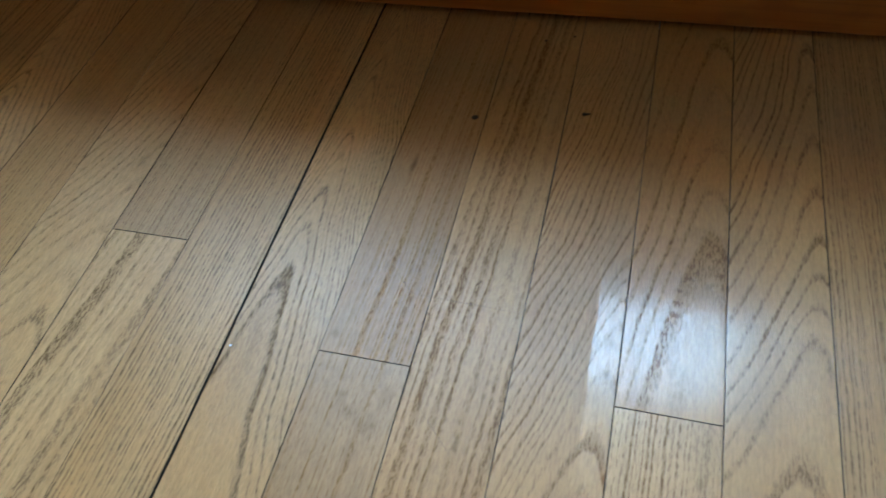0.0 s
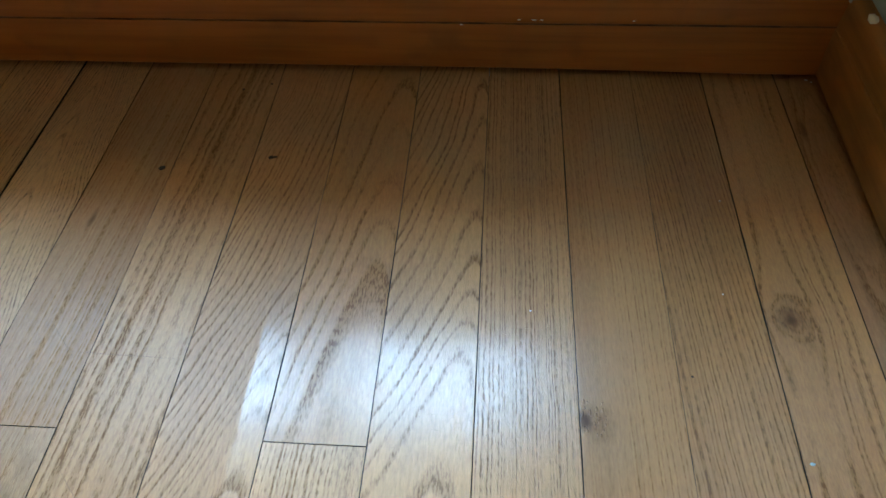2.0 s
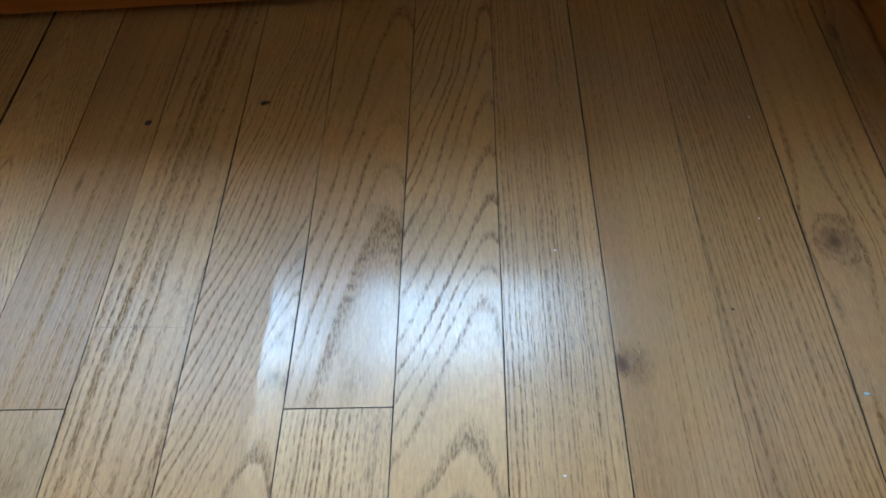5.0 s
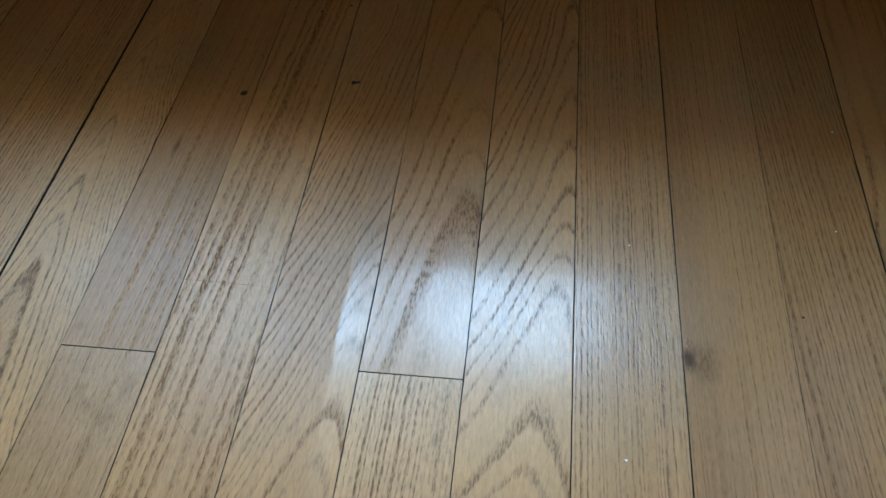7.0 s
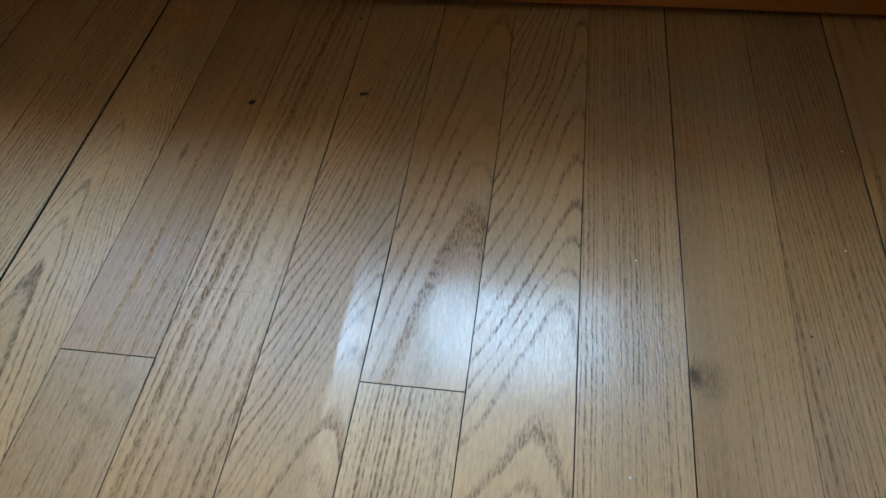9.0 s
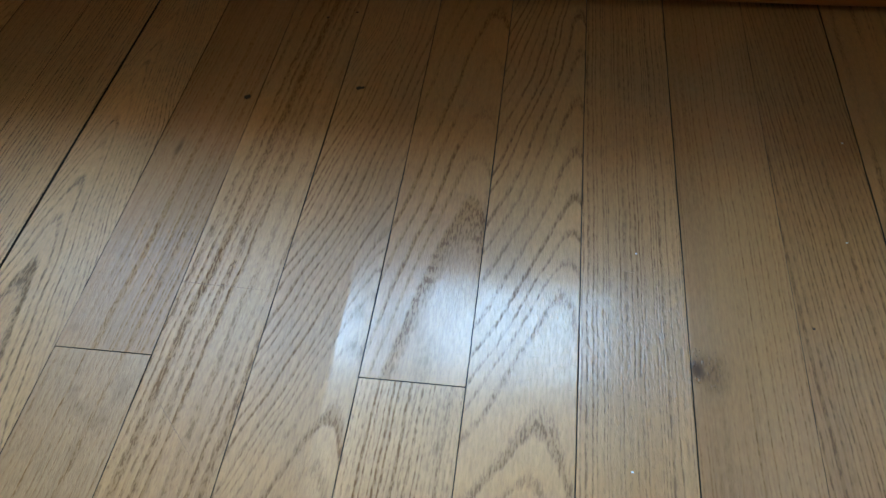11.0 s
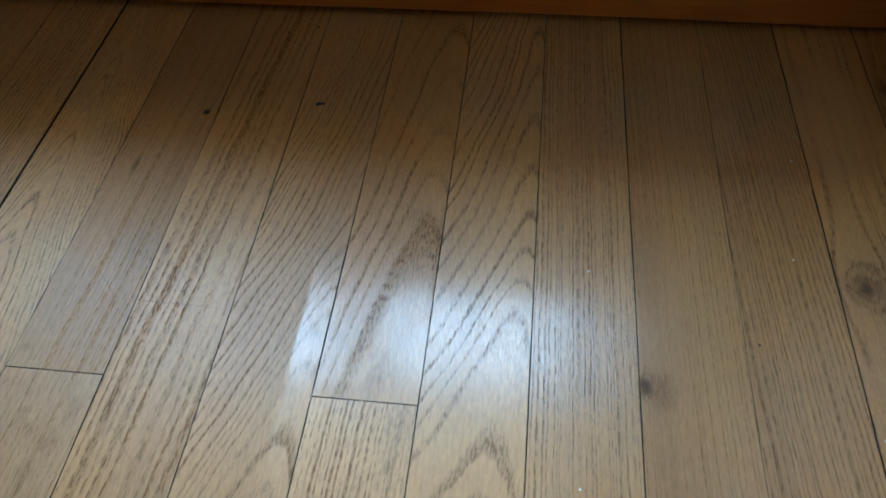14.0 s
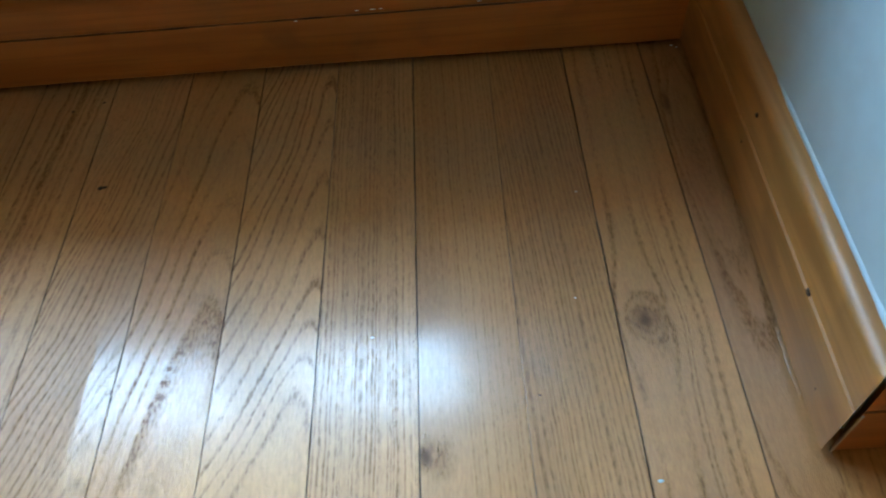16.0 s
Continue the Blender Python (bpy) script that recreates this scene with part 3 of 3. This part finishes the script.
# strips that the walk passes: index of the joint at their east side, south end, north end, seed, grain, more
near = [
    (0, -0.85, END, 1.3, ('oval', -0.014, -0.120, 0.12, 0.0075), dict(light=BROWN, depth=0.8, wide=0.8, marks=((-0.0255, -0.064, 0.0035, 0.016, 0.65), (-0.018, -0.110, 0.006, 0.030, 0.3), (-0.024, -0.210, 0.005, 0.040, 0.35)))),
    (1, -0.98, END, 2.1, ('knot', -0.0757, -0.2407, 0.0062), dict(light=HONEY, depth=0.85, wide=0.62, calm=((-0.076, -0.305, 0.013, 0.045, 0.85), (-0.066, -0.10, 0.03, 0.075, 0.75)), marks=((-0.0852, -0.283, 0.0035, 0.012, 0.32), (-0.0757, -0.2412, 0.0085, 0.0105, 0.85), (-0.0750, -0.2400, 0.0165, 0.0230, 0.24), (-0.0680, -0.2600, 0.0060, 0.0110, 0.22), (-0.0775, -0.352, 0.004, 0.016, 0.26)))),
    (2, -0.62, END, 3.7, ('line', -0.050, 0.0029), dict(relief=0.6, light=(0.477, 0.217, 0.064), depth=1.25, wide=0.6)),
    (3, -0.90, END, 4.2, ('line', -0.020, 0.0030), dict(light=RED, relief=0.4, depth=0.62, wide=0.6, pores=0.7, calm=((-0.190, -0.28, 0.016, 0.10, 0.7),), marks=((-0.2022, -0.3135, 0.0050, 0.0085, 0.92), (-0.1950, -0.3160, 0.012, 0.016, 0.55)))),
    (4, -1.10, END, 5.6, ('line', -0.010, 0.0027), dict(light=GOLD, depth=1.35, wide=0.6)),
    (5, -0.75, END, 6.4, ('arch', -0.2785, 0.13, -0.32, 3.6, 4, 0.011, (-0.404, -0.376, -0.350, -0.283, -0.257, -0.235, -0.207, -0.165), 0.048), dict(light=GOLD, depth=1.35, wide=0.42)),
    (6, -0.336, END, 7.9, ('arch', -0.3285, 0.05, -0.21, 7.0, 0.0, 0.016, (-0.60, -0.2095, -0.165, -0.125, -0.070), 0.070), dict(light=HONEY, depth=0.74, calm=((-0.33, -0.11, 0.02, 0.08, 0.6),), wide=0.46, marks=((-0.337, -0.2080, 0.010, 0.010, 0.16), (-0.350, -0.2270, 0.008, 0.014, 0.15), (-0.3212, -0.222, 0.0022, 0.034, 0.30), (-0.3425, -0.322, 0.009, 0.024, 0.26)))),
    (6, -0.95, -0.336, 8.3, ('line', 0.030, 0.0030), dict(light=(0.583, 0.302, 0.123), depth=1.0, wide=0.6, pores=1.4, calm=((-0.3270, -0.37, 0.012, 0.06, 0.6),), marks=((-0.3275, -0.350, 0.009, 0.030, 0.22), (-0.3305, -0.3700, 0.0025, 0.007, 0.5)))),
    (7, -0.80, END, 9.4, ('arch', -0.3865, 0.12, -0.36, 6.5, 2.6, 0.018, (-0.387, -0.360, -0.322, -0.290, -0.270, -0.252, -0.236), 0.042), dict(light=MID, depth=1.3, marks=((-0.3835, -0.297, 0.0085, 0.0070, 0.30), (-0.3815, -0.3205, 0.0085, 0.0070, 0.30)))),
    (8, -1.05, END, 10.7, ('line', 0.066, 0.0076), dict(light=(0.502, 0.246, 0.090), depth=0.95, wide=0.82)),
    (9, -0.334, END, 11.2, ('line', 0.045, 0.0036), dict(light=GREY, depth=0.24, wide=0.65, pores=0.4, marks=((-0.5342, -0.177, 0.0032, 0.0120, 0.6), (-0.545, -0.321, 0.004, 0.004, 0.3)))),
    (9, -1.00, -0.334, 12.9, ('line', 0.030, 0.0046), dict(light=(0.410, 0.208, 0.086), depth=0.32, pores=1.3, marks=((-0.5020, -0.356, 0.007, 0.010, 0.32), (-0.5080, -0.374, 0.008, 0.009, 0.36), (-0.5200, -0.368, 0.010, 0.007, 0.26), (-0.5270, -0.362, 0.004, 0.010, 0.28), (-0.512, -0.392, 0.006, 0.012, 0.30)))),
    (10, -0.72, END, 13.8, ('arch', -0.5915, 0.02, -0.30, 9.0, 2.5, 0.009, (-0.50, -0.285, -0.247, -0.212, -0.175), 0.030), dict(dark=SHEEN_GRAIN, light=SHEEN_MID, depth=1.15, wide=0.5, marks=((-0.5925, -0.332, 0.0085, 0.050, 0.22),))),
    (11, -0.90, END, 14.6, ('line', 0.030, 0.0032), dict(dark=SHEEN_GRAIN, light=SHEEN_MID, depth=1.2, wide=0.6)),
    (12, -0.270, END, 15.1, ('line', 0.020, 0.0030), dict(dark=SHEEN_GRAIN, light=SHEEN_GREY, depth=0.6, wide=0.6)),
    (12, -0.93, -0.270, 16.5, ('line', 0.110, 0.0085), dict(dark=SHEEN_GRAIN, light=SHEEN_PALE, depth=0.55, wide=0.75, marks=((-0.712, -0.352, 0.008, 0.010, 0.3), (-0.7045, -0.2906, 0.0015, 0.0015, 0.6)))),
    (13, -0.80, END, 17.7, ('arch', -0.742, 0.10, -0.33, 3.0, 3, 0.008, (-0.31, -0.27, -0.23), 0.030), dict(dark=SHEEN_GRAIN, light=SHEEN_PALE, depth=0.7, marks=((-0.741, -0.205, 0.004, 0.010, 0.3),))),
    (14, -1.05, END, 18.2, ('line', 0.040, 0.0036), dict(dark=SHEEN_GRAIN, light=SHEEN_MID, depth=0.6)),
    (15, -0.88, END, 19.4, ('arch', -0.890, -0.10, -0.33, 3.0, 3, 0.008, (-0.25, -0.20), 0.028), dict(dark=SHEEN_GRAIN, light=SHEEN_PALE, depth=0.9)),
    (16, -0.70, END, 20.9, ('line', 0.05, 0.0060), dict(dark=SHEEN_GRAIN, light=SHEEN_MID, depth=0.8)),
    (17, -0.95, END, 21.3, ('arch', -1.00, 0.1, -0.3, 3.0, 3, 0.008, (-0.25, -0.21), 0.028), dict(dark=SHEEN_GRAIN, light=SHEEN_BROWN, depth=0.8)),
]
for j, y0, y1, seed, grain, more in near:
    a, b = JOINTS[j + 1], JOINTS[j] if j else 0.009
    wood = oak(seed, grain, **more)
    if j == 0:
        foot_wood = wood
    if j == 3:
        chipped = wood
    plank(a, b, y0, y1, wood, seed, GAPS.get(a, 0.0006) / 2, GAPS.get(b, 0.0006) / 2, cuts=70)

# the rest of the floor, with four kinds of oak
rest = [oak(31.0, ('line', 0.0, 0.0034)), oak(32.4, ('line', 0.05, 0.0075), light=PALE), oak(33.3, ('line', 0.03, 0.0060), light=RED), oak(34.9, ('line', -0.02, 0.0030), light=GREY, depth=0.5)]
rr = random.Random(7)
lowest = {}
for j, y0, *_ in near:
    lowest[j] = min(lowest.get(j, 0), y0)
for j in range(len(JOINTS) - 1):
    y = lowest.get(j, END)
    while y > ROOM_S + 0.02:
        y0 = max(ROOM_S, y - rr.uniform(0.6, 1.5))
        plank(JOINTS[j + 1], JOINTS[j], y0, y, rr.choice(rest), j * 3 + y)
        y = y0
x = 0.0
while x < ROOM_E - 0.01:
    x1 = min(x + 0.0575, ROOM_E)
    y = PIER_Y + 0.002
    while y > ROOM_S + 0.02:
        y0 = max(ROOM_S, y - rr.uniform(0.6, 1.5))
        plank(x, x1, y0, y, rr.choice(rest), x * 5 + y)
        y = y0
    x = x1

# filled nail holes in the strips
for x, y, r in ((-0.5014, -0.1242, 0.0024), (-0.4222, -0.1097, 0.0020), (-0.4192, -0.1092, 0.0014), (-0.4634, -0.0286, 0.0012), (-0.4413, -0.0209, 0.0011), (-0.1400, -0.2838, 0.0007)):
    part("nail_hole", blob(x, y, 0.00005, r * 1.2, r * 1.15, 0.0003, x * 70, 1), HOLE, floor)
# the chipped finish beside a joint, and fine scratches across the strips
for i in range(24):
    x, y = -0.2034 + 0.013 * rr.random() ** 1.3, -0.3150 + 0.022 * (rr.random() - 0.45)
    part("finish_bump", blob(x, y, -0.00008, rr.uniform(0.0003, 0.0009), rr.uniform(0.0008, 0.0022), 0.00042, i * 3.3, 2), chipped, floor, smooth_faces=True)
for (x0, y0), (x1, y1) in (((-0.517, -0.2845), (-0.4376, -0.2868)), ((-0.4822, -0.3574), (-0.4522, -0.3874)), ((-0.528, -0.262), (-0.500, -0.291))):
    bm = bmesh.new()
    d = Vector((y0 - y1, x1 - x0, 0)).normalized() * 0.00016
    rows = []
    for i in range(13):
        t = i / 12
        c = Vector((x0 + (x1 - x0) * t, y0 + (y1 - y0) * t + 0.0003 * noise.noise(Vector((t * 6, x0 * 9, 0))), 0.00028))
        k = math.sin(math.pi * (0.06 + 0.88 * t))
        rows.append((bm.verts.new(c - d * k), bm.verts.new(c + d * k)))
    for a, b in zip(rows, rows[1:]):
        bm.faces.new((a[0], b[0], b[1], a[1]))
    part("scratch", bm, SCRATCH, floor, "fine scratch in the varnish")
# raised edges of short scratches in the gloss coat
cuts = [(-0.3885 + 0.013 * rr.random(), -0.2560 - 0.010 * rr.random(), rr.uniform(0.004, 0.009), rr.uniform(-0.25, 0.1)) for _ in range(6)]
cuts += [(rr.uniform(-0.345, -0.225), rr.uniform(-0.338, -0.308), rr.uniform(0.002, 0.007), rr.uniform(-0.3, 0.3)) for _ in range(16)]
cuts += [(rr.uniform(-0.300, -0.215), rr.uniform(-0.262, -0.245), rr.uniform(0.002, 0.005), rr.uniform(-0.4, 0.4)) for _ in range(8)]
for x, y, length, slant in cuts:
    bm = bmesh.new()
    rows = []
    for i in range(7):
        t = i / 6
        k = math.sin(math.pi * (0.04 + 0.92 * t))
        c = Vector((x + length * t, y + slant * length * t + 0.0003 * noise.noise(Vector((t * 4, x * 300, 0))), 0))
        rows.append([bm.verts.new(c + Vector((0, dy * k, dz))) for dy, dz in ((-0.00016, -0.0001), (0, 0.00007 * k), (0.00016, -0.0001))])
    for a, b in zip(rows, rows[1:]):
        for k in (0, 1):
            bm.faces.new((a[k], b[k], b[k + 1], a[k + 1]))
    part("scratch", bm, VARNISH, floor, "shiny raised edge of a scratch", smooth_faces=True)
# varnish that pooled at the foot of the east baseboard
for y, r in ((-0.276, 0.020), (-0.258, 0.008)):
    part("varnish_pool", blob(-0.0035, y, 0.0, 0.0032, r, 0.00035, y * 40, 3), foot_wood, floor, smooth_faces=True)
# specks of dust and one bluish paint chip
for x, y, r in ((-0.1127, -0.2240, 0.0007), (-0.1005, -0.1429, 0.0008), (-0.6060, -0.3414, 0.0009), (-0.2360, -0.3720, 0.0008), (-0.2310, -0.2420, 0.0007), (-0.0085, -0.0035, 0.0014), (-0.0050, -0.0060, 0.0009)):
    tagged(mesh_ob("dust_speck", blob(x, y, 0.0003, r, r * 0.7, 0.0004, x * 50, 1), DUST), "tiny pale speck of dust on the floor", "dust", "dust on the floor")
tagged(mesh_ob("paint_chip", blob(-0.0864, -0.3334, 0.0004, 0.0014, 0.0009, 0.0005, 3, 2), CHIP), "tiny pale blue paint chip on the floor", "paint chip")
